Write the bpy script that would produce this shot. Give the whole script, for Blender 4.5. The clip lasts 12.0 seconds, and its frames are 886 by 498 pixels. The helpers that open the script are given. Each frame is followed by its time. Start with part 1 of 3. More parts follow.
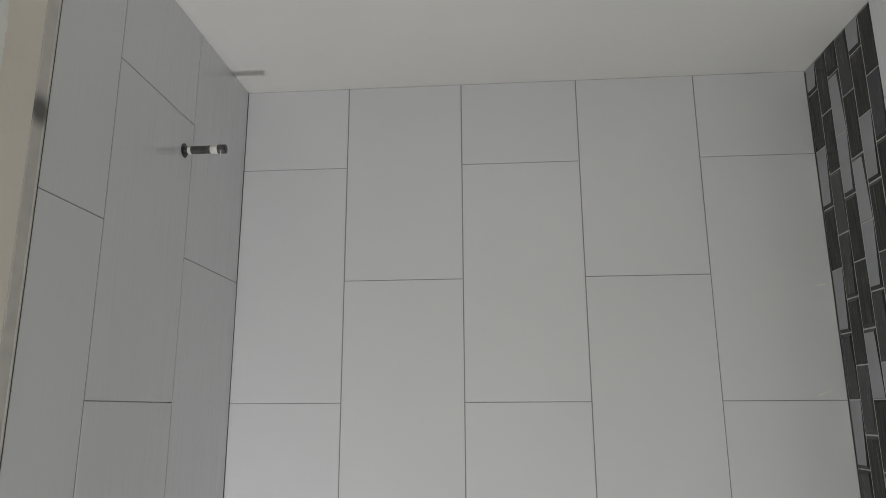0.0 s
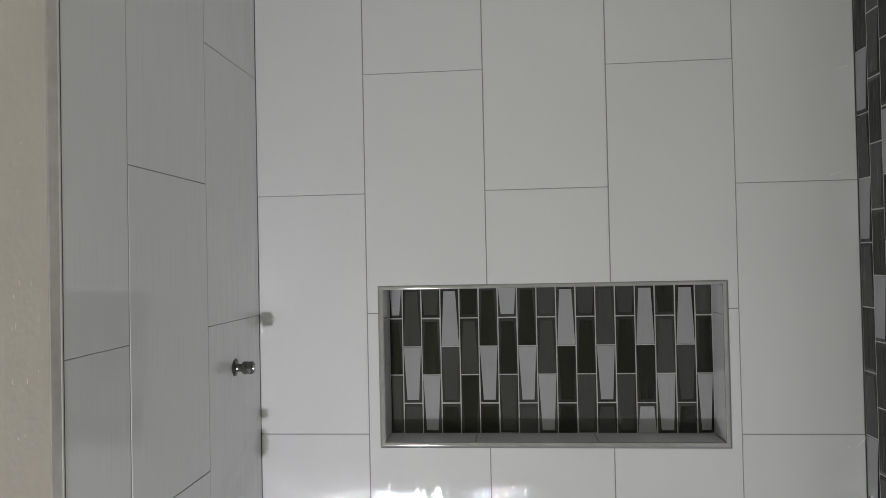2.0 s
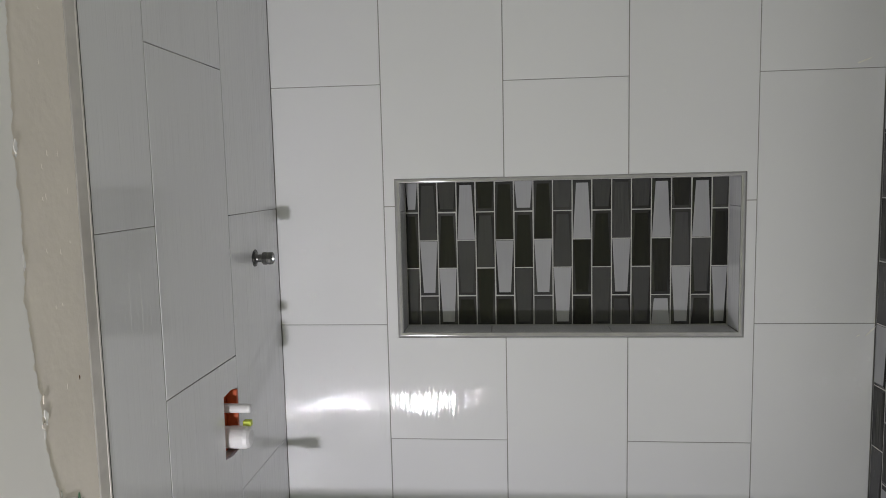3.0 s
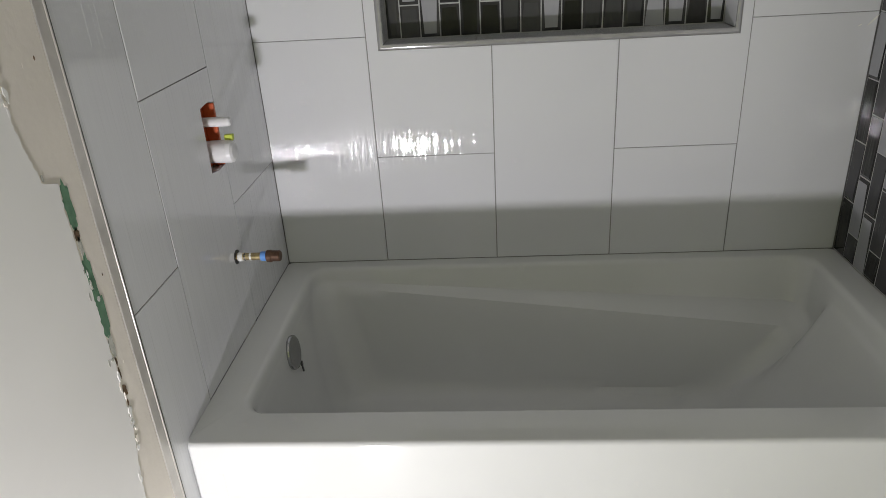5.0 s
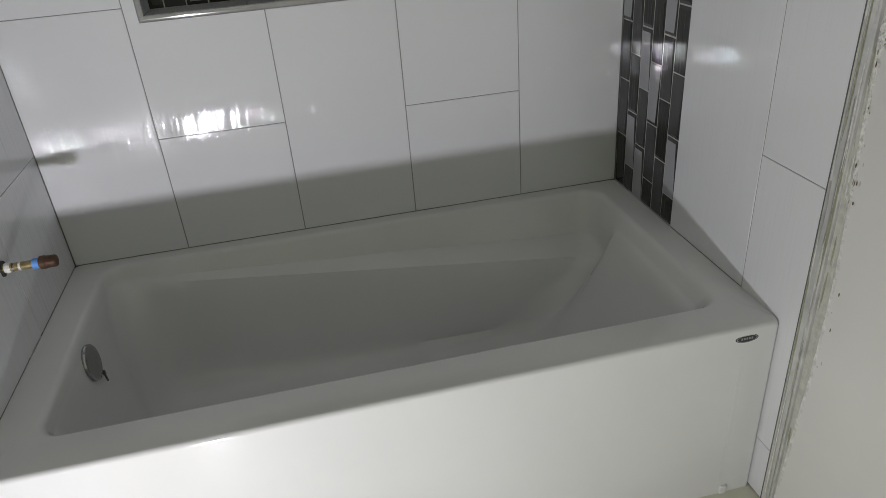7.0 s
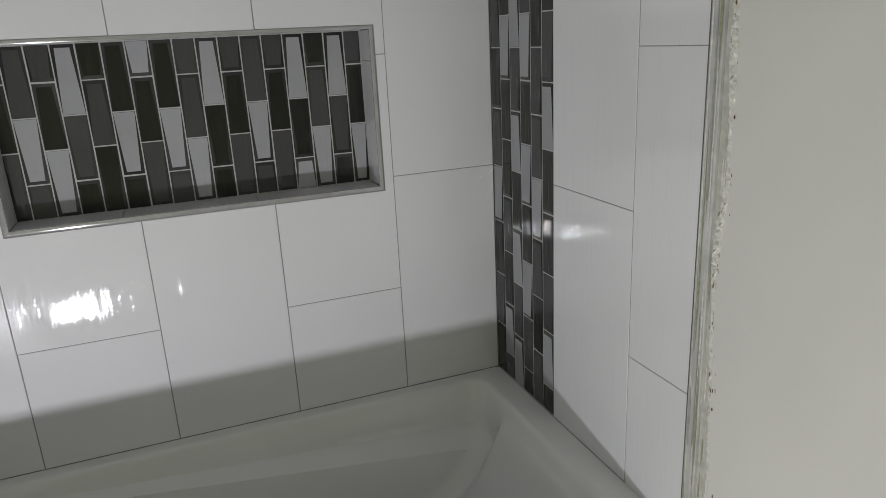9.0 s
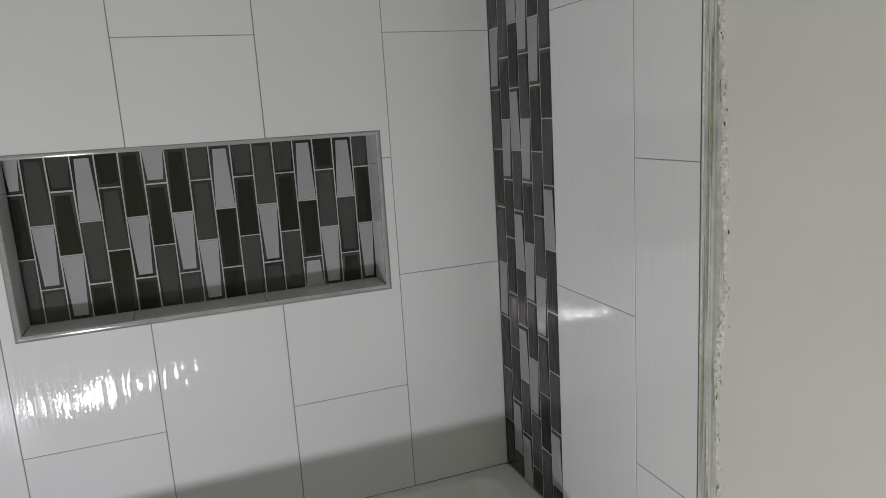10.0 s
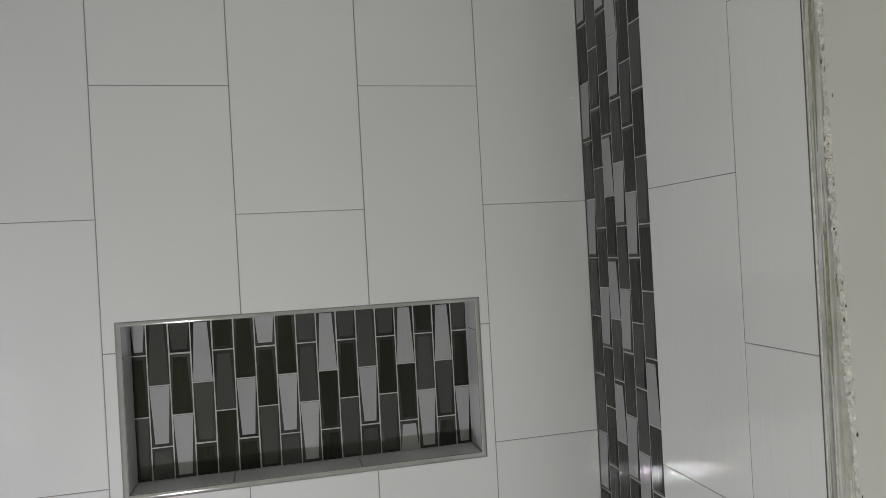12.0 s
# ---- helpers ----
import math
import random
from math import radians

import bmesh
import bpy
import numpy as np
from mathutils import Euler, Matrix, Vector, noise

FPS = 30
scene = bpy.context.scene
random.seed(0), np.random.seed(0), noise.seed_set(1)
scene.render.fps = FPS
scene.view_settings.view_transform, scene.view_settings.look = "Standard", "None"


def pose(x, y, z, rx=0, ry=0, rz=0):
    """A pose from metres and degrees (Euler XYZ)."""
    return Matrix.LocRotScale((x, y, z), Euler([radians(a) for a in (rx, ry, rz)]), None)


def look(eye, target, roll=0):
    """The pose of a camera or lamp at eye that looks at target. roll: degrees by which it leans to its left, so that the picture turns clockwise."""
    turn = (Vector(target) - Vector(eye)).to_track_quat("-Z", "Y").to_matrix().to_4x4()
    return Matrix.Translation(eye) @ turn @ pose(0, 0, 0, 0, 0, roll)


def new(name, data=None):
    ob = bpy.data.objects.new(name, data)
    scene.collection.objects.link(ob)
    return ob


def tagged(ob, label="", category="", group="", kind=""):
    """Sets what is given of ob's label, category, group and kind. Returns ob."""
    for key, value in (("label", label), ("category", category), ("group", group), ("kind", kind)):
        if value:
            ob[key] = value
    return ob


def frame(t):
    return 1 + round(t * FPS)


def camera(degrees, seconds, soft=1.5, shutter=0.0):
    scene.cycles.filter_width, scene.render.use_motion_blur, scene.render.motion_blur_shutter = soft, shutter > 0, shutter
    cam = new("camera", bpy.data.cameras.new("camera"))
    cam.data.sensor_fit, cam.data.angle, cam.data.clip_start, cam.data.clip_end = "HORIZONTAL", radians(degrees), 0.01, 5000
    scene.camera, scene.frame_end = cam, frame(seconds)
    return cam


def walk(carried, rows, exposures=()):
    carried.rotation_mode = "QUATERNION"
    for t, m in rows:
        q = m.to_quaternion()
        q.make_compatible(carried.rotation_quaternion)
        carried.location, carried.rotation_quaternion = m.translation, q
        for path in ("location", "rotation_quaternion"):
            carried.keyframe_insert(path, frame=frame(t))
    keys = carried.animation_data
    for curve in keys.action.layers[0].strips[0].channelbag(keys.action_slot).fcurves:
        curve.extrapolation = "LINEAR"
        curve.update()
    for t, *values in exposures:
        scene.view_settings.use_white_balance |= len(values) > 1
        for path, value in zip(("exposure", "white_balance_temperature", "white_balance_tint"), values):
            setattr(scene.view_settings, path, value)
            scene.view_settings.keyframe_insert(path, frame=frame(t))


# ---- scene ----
cam = camera(65.2, 12.0, soft=0.62)
PATH = [
    (0, (0.386, -1.721, 1.653), (0.237, 0.222, 2.105), -0.3),
    (0.5, (0.38, -1.731, 1.605), (0.167, 0.227, 1.954), -0.4),
    (1, (0.366, -1.73, 1.565), (0.184, 0.25, 1.782), -1.2),
    (1.5, (0.357, -1.733, 1.525), (0.168, 0.255, 1.635), -1.2),
    (2, (0.345, -1.74, 1.498), (0.175, 0.253, 1.529), -1.2),
    (2.5, (0.326, -1.744, 1.471), (0.142, 0.246, 1.394), -0.8),
    (4.5, (0.289, -1.734, 1.327), (0.108, 0.137, 0.645), -3.8),
    (5, (0.298, -1.731, 1.296), (0.15, 0.075, 0.450), -3.6),
    (5.5, (0.304, -1.719, 1.262), (0.242, 0.048, 0.327), -4.1),
    (6, (0.33, -1.708, 1.264), (0.405, 0.034, 0.284), -3.9),
    (6.5, (0.343, -1.713, 1.272), (0.557, 0.021, 0.299), -3.9),
    (7, (0.355, -1.719, 1.283), (0.678, 0.004, 0.320), -4.6),
    (7.5, (0.37, -1.708, 1.305), (0.814, 0.03, 0.420), -4.2),
    (9.5, (0.414, -1.694, 1.431), (1.112, 0.117, 0.946), -3.1),
    (10, (0.426, -1.703, 1.466), (1.091, 0.143, 1.083), -3.5),
    (10.5, (0.413, -1.708, 1.494), (1.049, 0.167, 1.215), -4.1),
    (11, (0.41, -1.71, 1.516), (0.997, 0.192, 1.325), -4.4),
    (11.5, (0.413, -1.707, 1.539), (0.957, 0.216, 1.456), -3.7),
    (12, (0.399, -1.704, 1.560), (0.861, 0.242, 1.562), -3.1),
]
walk(cam, [(t, look(eye, target, roll)) for t, eye, target, roll in PATH],
     [(0, -0.03, 6480, 11.0), (2.5, 0.0, 6530, 11.0), (4.5, 0.07, 6600, 10.2), (5, -0.03, 6600, 10.5), (5.5, -0.26, 6450, 10.8), (6, -0.25, 6420, 10.9), (6.5, -0.28, 6420, 10.9),
      (7, -0.22, 6440, 11), (7.5, -0.14, 6470, 11), (9.5, 0.03, 6480, 10.8), (10.5, -0.05, 6460, 10.8), (11.5, -0.02, 6450, 10.5), (12, 0.0, 6580, 9.7)])

# ---- light and world ----
LAMP = Vector((-0.130, -1.905, 0.220))
LAMP_W, LAMP_H, LAMP_POWER = 0.085, 0.052, 16.0
LAMP_TILT, LAMP_TURN = 40.0, 0.0

scene.cycles.blur_glossy, scene.cycles.sample_clamp_direct, scene.cycles.sample_clamp_indirect = 0.25, 220.0, 350.0
world = bpy.data.worlds.new("world")
scene.world = world
world.use_nodes = True
world.node_tree.nodes["Background"].inputs[0].default_value = (0.6, 0.65, 0.7, 1)
world.node_tree.nodes["Background"].inputs[1].default_value = 0.02

lamp_data = bpy.data.lights.new("work_lamp_glow", "AREA")
lamp_data.shape, lamp_data.size, lamp_data.size_y = "RECTANGLE", LAMP_W, LAMP_H
lamp_data.energy, lamp_data.color = LAMP_POWER, (0.99, 0.968, 1.035)
lamp = new("work_lamp_glow", lamp_data)
lamp.matrix_world = pose(*LAMP, 90 + LAMP_TILT, 0, LAMP_TURN)


# ---- materials ----
def material(name, colour, rough=0.5, metal=0.0, spec=0.5, coat=0.0, vary=0.06, scale=6.0, grain=0.0, grain_scale=200.0, per_object=0.0):
    """A surface with large-scale tone variation, fine relief and, for pieces, a tone of their own."""
    m = bpy.data.materials.new(name)
    m.use_nodes = True
    nt = m.node_tree
    b = nt.nodes["Principled BSDF"]
    b.inputs["Roughness"].default_value, b.inputs["Metallic"].default_value = rough, metal
    b.inputs["Specular IOR Level"].default_value = spec
    b.inputs["Coat Weight"].default_value = coat
    b.inputs["Coat Roughness"].default_value = 0.0
    b.inputs["Coat IOR"].default_value = 1.65
    geo = nt.nodes.new("ShaderNodeNewGeometry")
    n = nt.nodes.new("ShaderNodeTexNoise")
    n.inputs["Scale"].default_value, n.inputs["Detail"].default_value = scale, 6
    nt.links.new(geo.outputs["Position"], n.inputs["Vector"])
    ramp = nt.nodes.new("ShaderNodeMapRange")
    ramp.inputs["From Min"].default_value, ramp.inputs["From Max"].default_value = 0.3, 0.7
    ramp.inputs["To Min"].default_value, ramp.inputs["To Max"].default_value = 1 - vary, 1 + vary
    nt.links.new(n.outputs["Fac"], ramp.inputs["Value"])
    tone = ramp.outputs["Result"]
    if per_object:
        info = nt.nodes.new("ShaderNodeObjectInfo")
        r2 = nt.nodes.new("ShaderNodeMapRange")
        r2.inputs["To Min"].default_value, r2.inputs["To Max"].default_value = 1 - per_object, 1 + per_object
        nt.links.new(info.outputs["Random"], r2.inputs["Value"])
        mul = nt.nodes.new("ShaderNodeMath")
        mul.operation = "MULTIPLY"
        nt.links.new(tone, mul.inputs[0])
        nt.links.new(r2.outputs["Result"], mul.inputs[1])
        tone = mul.outputs[0]
    sc = nt.nodes.new("ShaderNodeVectorMath")
    sc.operation = "SCALE"
    sc.inputs[0].default_value = colour
    nt.links.new(tone, sc.inputs["Scale"])
    nt.links.new(sc.outputs[0], b.inputs["Base Color"])
    if grain:
        g = nt.nodes.new("ShaderNodeTexNoise")
        g.inputs["Scale"].default_value, g.inputs["Detail"].default_value = grain_scale, 4
        nt.links.new(geo.outputs["Position"], g.inputs["Vector"])
        bump = nt.nodes.new("ShaderNodeBump")
        bump.inputs["Strength"].default_value, bump.inputs["Distance"].default_value = grain, 0.002
        nt.links.new(g.outputs["Fac"], bump.inputs["Height"])
        nt.links.new(bump.outputs["Normal"], b.inputs["Normal"])
    return m


def ripple(m, up=0.045, side=0.22, tail=0.8, fine=270.0, long=6.0):
    """The drawn waviness of a pressed glaze: fine upright flutes, mostly shallow with a few steeper ones, and a finer roughness up and down."""
    nt = m.node_tree
    b = nt.nodes["Principled BSDF"]
    geo = nt.nodes.new("ShaderNodeNewGeometry")

    def vec(op, a, b_):
        node = nt.nodes.new("ShaderNodeVectorMath")
        node.operation = op
        for k, v in enumerate((a, b_)):
            if isinstance(v, tuple):
                node.inputs[k].default_value = v
            else:
                nt.links.new(v, node.inputs[k])
        return node.outputs[0]

    def wave(stretch, detail):
        n = nt.nodes.new("ShaderNodeTexNoise")
        n.inputs["Scale"].default_value, n.inputs["Detail"].default_value = 1.0, detail
        nt.links.new(vec("MULTIPLY", geo.outputs["Position"], stretch), n.inputs["Vector"])
        return vec("SUBTRACT", n.outputs["Color"], (0.5, 0.5, 0.5))

    flute = wave((fine, fine, long), 0)
    cubed = vec("MULTIPLY", vec("MULTIPLY", flute, flute), flute)
    tilt = vec("ADD", vec("MULTIPLY", flute, (side, side, 0.02)), vec("MULTIPLY", cubed, (tail * 4, tail * 4, 0.0)))
    tilt = vec("ADD", tilt, vec("MULTIPLY", wave((900.0, 900.0, 900.0), 0), (0.0, 0.0, up)))
    norm = vec("NORMALIZE", vec("ADD", geo.outputs["Normal"], tilt), (0.0, 0.0, 0.0))
    if b.inputs["Coat Weight"].default_value == 0:
        nt.links.new(norm, b.inputs["Normal"])
    nt.links.new(norm, b.inputs["Coat Normal"])
    return m


TILE = ripple(material("glazed_white_tile", (0.715, 0.725, 0.74), 0.4, spec=0.06, coat=1.0, vary=0.015, scale=3, per_object=0.012))
SIDE_TILE = ripple(material("glazed_white_side_tile", (0.715, 0.725, 0.74), 0.4, spec=0.06, coat=1.0, vary=0.015, scale=3, per_object=0.012), 0.03, 0.07, 1.3, 900.0, 6.0)
GROUT = material("grey_grout", (0.27, 0.266, 0.255), 0.85, vary=0.12, scale=30, grain=0.3)
WHITE_GROUT = material("white_mosaic_grout", (0.44, 0.44, 0.425), 0.8, vary=0.08, scale=40, grain=0.2)
GLASS_L = ripple(material("pale_glass_tile", (0.34, 0.345, 0.36), 0.04, spec=0.4, vary=0.04, scale=12, per_object=0.06), 0.04, 0.20, 0.8, 420, 12)
GLASS_M = ripple(material("mid_grey_glass_tile", (0.058, 0.058, 0.060), 0.04, spec=0.4, vary=0.05, scale=12, per_object=0.12), 0.04, 0.20, 0.8, 420, 12)
GLASS_D = ripple(material("charcoal_glass_tile", (0.014, 0.014, 0.0125), 0.04, spec=0.4, vary=0.05, scale=12, per_object=0.15), 0.04, 0.20, 0.8, 420, 12)
# bevels coloured dark to stand in for what the facets refract and reflect
GLASS_EDGE = ripple(material("bevel_shade_glass", (0.034, 0.035, 0.033), 0.05, spec=0.5, vary=0.08, scale=20, per_object=0.5), 0.03, 0.02, 0.1, 60, 20)
ACRYLIC = material("white_acrylic", (0.695, 0.705, 0.69), 0.055, coat=0.0, vary=0.025, scale=4)
ALUMINIUM = material("brushed_aluminium", (0.43, 0.43, 0.435), 0.08, metal=0.4, vary=0.08, scale=25)
CHROME = material("chrome", (0.75, 0.75, 0.76), 0.08, metal=1.0, vary=0.03)
NICKEL = material("brushed_nickel", (0.40, 0.40, 0.41), 0.14, metal=1.0, vary=0.06, scale=40)
# wall paint lightened in its colour, standing in for light the lamp lacks here
PAINT_LIT = material("lit_west_wall_paint", (0.90, 0.89, 0.865), 0.55, vary=0.025, scale=4, grain=0.05, grain_scale=150)
BRASS = material("tarnished_brass", (0.46, 0.37, 0.19), 0.35, metal=0.9, vary=0.3, scale=70)
DARK_METAL = material("dark_galvanised_metal", (0.13, 0.13, 0.125), 0.3, metal=0.8, vary=0.3, scale=60)
COPPER = material("brown_oxidised_copper", (0.10, 0.055, 0.035), 0.45, metal=0.6, vary=0.3, scale=80)
BLUE_TAPE = material("blue_tape", (0.12, 0.30, 0.70), 0.6, vary=0.08)
PTFE = material("white_thread_tape", (0.75, 0.75, 0.70), 0.6, vary=0.1, scale=80, grain=0.3)
WHITE_PLASTIC = material("white_plastic", (0.75, 0.75, 0.76), 0.35, vary=0.03)
ORANGE = material("orange_plastic_guard", (0.50, 0.09, 0.022), 0.45, vary=0.15, scale=40)
LIME = material("lime_plastic", (0.55, 0.65, 0.08), 0.5, vary=0.05)
DRYWALL = material("beige_skim_plaster", (0.85, 0.795, 0.715), 0.75, vary=0.05, scale=5, grain=0.25, grain_scale=60)
PAINT = material("off_white_wall_paint", (0.655, 0.652, 0.622), 0.6, vary=0.03, scale=4, grain=0.05, grain_scale=150)
# paint of the unseen walls, tinted so that bounced light greens the shade
CREAM = material("bounce_tint_cream", (0.76, 0.80, 0.58), 0.6, vary=0.03, scale=4, grain=0.05)
CAULK = material("rough_joint_compound", (0.50, 0.50, 0.45), 0.85, vary=0.15, scale=60, grain=0.6, grain_scale=180)
OLIVE = material("olive_stained_compound", (0.30, 0.31, 0.21), 0.85, vary=0.2, scale=70, grain=0.5, grain_scale=200)
DULL = material("grey_smeared_compound", (0.36, 0.36, 0.34), 0.7, vary=0.15, scale=60, grain=0.4, grain_scale=160)
# thin dark strip along the joint between tile and trim
DARK_JOINT = material("dark_joint_strip", (0.10, 0.10, 0.09), 0.8, vary=0.3, scale=40)
CRUMB = material("dry_white_compound", (0.66, 0.655, 0.62), 0.9, vary=0.2, scale=90, grain=0.7, grain_scale=220)
GREEN = material("green_board_paper", (0.12, 0.24, 0.15), 0.85, vary=0.2, scale=50, grain=0.3)
BROWN = material("torn_brown_paper", (0.14, 0.09, 0.05), 0.9, vary=0.4, scale=120, grain=0.4)
CEILING = material("white_ceiling_paint", (0.77, 0.77, 0.735), 0.7, vary=0.02, scale=3, grain=0.1)
FLOORING = material("beige_floor_tile", (0.66, 0.66, 0.54), 0.4, vary=0.08, scale=6)
BLACK = material("black_badge", (0.02, 0.02, 0.02), 0.3, vary=0.1)
YELLOW = material("yellow_lamp_paint", (0.6, 0.42, 0.03), 0.45, vary=0.08)
LAMP_GLASS = material("lit_lamp_glass", (0.8, 0.8, 0.8), 0.2)
LAMP_GLASS.node_tree.nodes["Principled BSDF"].inputs["Emission Color"].default_value = (0.99, 0.968, 1.035, 1)
LAMP_GLASS.node_tree.nodes["Principled BSDF"].inputs["Emission Strength"].default_value = 60.0

# ---- plan, in metres: the face of the tiled walls, and the tile joints ----
XL, XR, YB = -0.282, 1.200, 0.0
RIM, TOP = 0.455, 2.508
PITCH = 0.305
FRONT = -2.75                       # the wall behind the camera
WEST_END = -1.36                    # where the plumbing wall is ended, out of view, and the room is made wider
ROOM_WEST = -0.80
TILE_END = -0.799                   # where the side walls' tiling stops
NX0, NX1, NZ0, NZ1, NDEEP = 0.041, 0.878, 1.039, 1.424, 0.09
JOINT, LEVEL_JOINT = 0.0024, 0.0015   # upright and level
THICK = 0.010


def level(k):
    return 0.755 + (6 - k) * PITCH


# ---- mesh helpers ----
def mesh_object(name, bm, mat, smooth=False):
    me = bpy.data.meshes.new(name)
    bmesh.ops.recalc_face_normals(bm, faces=bm.faces)
    bm.to_mesh(me)
    bm.free()
    if mat:
        me.materials.append(mat)
    for p in me.polygons:
        p.use_smooth = smooth
    if smooth:
        me.set_sharp_from_angle(angle=radians(38))
    return new(name, me)


def part(name, bm, mat, parent, label="", smooth=False):
    ob = mesh_object(name, bm, mat, smooth)
    ob.parent = parent
    return tagged(ob, label)


def box(bm, x0, x1, y0, y1, z0, z1, bevel=0.0, segments=2):
    made = bmesh.ops.create_cube(bm, size=1, matrix=Matrix.LocRotScale(((x0 + x1) / 2, (y0 + y1) / 2, (z0 + z1) / 2), None, (abs(x1 - x0), abs(y1 - y0), abs(z1 - z0))))
    if bevel:
        edges = {e for v in made["verts"] for e in v.link_edges}
        bmesh.ops.bevel(bm, geom=list(edges), offset=bevel, segments=segments, affect="EDGES", profile=0.5)
    return bm


def boxes(*rows, bevel=0.0):
    bm = bmesh.new()
    for r in rows:
        box(bm, *r, bevel=bevel)
    return bm


def lathe(profile, turns=24, axis="x", at=(0, 0, 0)):
    """A turned body: rows of (distance along the axis, radius)."""
    bm = bmesh.new()
    rings = []
    for d, r in profile:
        ring = []
        for i in range(turns):
            a = 2 * math.pi * i / turns
            p = {"x": (d, r * math.cos(a), r * math.sin(a)), "y": (r * math.cos(a), d, r * math.sin(a)), "z": (r * math.cos(a), r * math.sin(a), d)}[axis]
            ring.append(bm.verts.new(Vector(p) + Vector(at)))
        rings.append(ring)
    for a, b in zip(rings, rings[1:]):
        for i in range(turns):
            bm.faces.new((a[i], a[(i + 1) % turns], b[(i + 1) % turns], b[i]))
    bm.faces.new(rings[0])
    bm.faces.new(list(reversed(rings[-1])))
    return bm


def slab(points, depth, frame_m):
    """A plate of the given outline (u, v), its face in the plane w = 0 and its back at w = -depth."""
    bm = bmesh.new()
    face = bm.faces.new([bm.verts.new((u, v, 0)) for u, v in points])
    back = bmesh.ops.extrude_face_region(bm, geom=[face])
    bmesh.ops.translate(bm, verts=[g for g in back["geom"] if isinstance(g, bmesh.types.BMVert)], vec=(0, 0, -depth))
    bm.transform(frame_m)
    return bm


# frames of the three tiled walls: u along the wall, v up, w towards the room
NORTH = Matrix(((1, 0, 0, 0), (0, 0, -1, YB), (0, 1, 0, 0), (0, 0, 0, 1)))
WEST = Matrix(((0, 0, 1, XL), (1, 0, 0, 0), (0, 1, 0, 0), (0, 0, 0, 1)))
EAST = Matrix(((0, 0, -1, XR), (1, 0, 0, 0), (0, 1, 0, 0), (0, 0, 0, 1)))

# ---- walls, floor, ceiling ----
W = 0.12
HOLE = (-0.392, -0.298, 0.848, 0.992)     # rough opening round the mixer: y0, y1, z0, z1


def structure(name, bm, mat, label, category):
    return tagged(mesh_object(name, bm, mat), label, category, kind="structure")


yb = YB + THICK
wall_north = structure("wall_north", boxes(
    (XL - W, NX0 - 0.012, yb, yb + W, 0, TOP), (NX1 + 0.012, XR + W, yb, yb + W, 0, TOP),
    (NX0 - 0.012, NX1 + 0.012, yb, yb + W, 0, NZ0 - 0.012), (NX0 - 0.012, NX1 + 0.012, yb, yb + W, NZ1 + 0.0095, TOP),
    (NX0 - 0.012, NX1 + 0.012, YB + NDEEP + 0.014, yb + W, NZ0 - 0.012, NZ1 + 0.012)), GROUT, "white tiled back wall of the bath alcove with a recessed niche", "wall")
xl = XL - THICK
h0, h1, h2, h3 = HOLE
wall_west = structure("wall_west", boxes(
    (xl - W, xl, WEST_END, h0, 0, TOP), (xl - W, xl, h1, yb, 0, TOP), (xl - W, xl, h0, h1, 0, h2), (xl - W, xl, h0, h1, h3, TOP),
    (xl - W, xl - 0.09, h0, h1, h2, h3)), DRYWALL, "tiled plumbing wall running on into unfinished beige plaster", "wall")
xr = XR + THICK
wall_east = structure("wall_east", boxes((xr, xr + W, FRONT, yb, 0, TOP)), PAINT, "tiled end wall with a glass mosaic strip running on into painted drywall", "wall")
# unseen walls added out of view; they widen the room and return tinted light
wall_west_unseen = structure("wall_west_unseen", boxes((ROOM_WEST - W, xl - W - 0.001, WEST_END, WEST_END + W, 0, TOP), (ROOM_WEST - W, ROOM_WEST, FRONT, WEST_END, 0, TOP)), CREAM, "unseen cream walls added beside the plumbing wall to bounce light", "wall")
wall_south = structure("wall_south", boxes((ROOM_WEST - W, xr + W, FRONT - W, FRONT, 0, TOP)), CREAM, "unseen cream wall added to close the bathroom and bounce light", "wall")
floor = structure("floor", boxes((ROOM_WEST - W, xr + W, FRONT - W, yb + W, -0.1, 0)), FLOORING, "plain beige bathroom floor in front of the bathtub", "floor")
ceiling = structure("ceiling", boxes((ROOM_WEST - W, xr + W, FRONT - W, yb + W, TOP, TOP + 0.1)), CEILING, "flat white painted bathroom ceiling", "ceiling")

# ---- bathtub ----
tub = tagged(new("bathtub"), "white acrylic alcove bathtub with a flat apron, standing on the floor", "bathtub")
TX0, TX1, TY0, TY1 = XL + 0.0005, XR - 0.0005, -0.757, -0.0005


def rounded(x0, x1, y0, y1, r, side=26, corner=8):
    pts = []
    for (cx, cy, a0), (nx, ny) in zip(((x1 - r, y1 - r, 0), (x0 + r, y1 - r, 90), (x0 + r, y0 + r, 180), (x1 - r, y0 + r, 270)),
                                      ((x0 + r, y1), (x0, y0 + r), (x1 - r, y0), (x1, y1 - r))):
        for i in range(corner + 1):
            a = radians(a0 + 90 * i / corner)
            pts.append((cx + r * math.cos(a), cy + r * math.sin(a)))
        lx, ly = pts[-1]
        for i in range(1, side):
            pts.append((lx + (nx - lx) * i / side, ly + (ny - ly) * i / side))
    return pts


def smoothstep(v):
    v = min(max(v, 0.0), 1.0)
    return v * v * (3 - 2 * v)


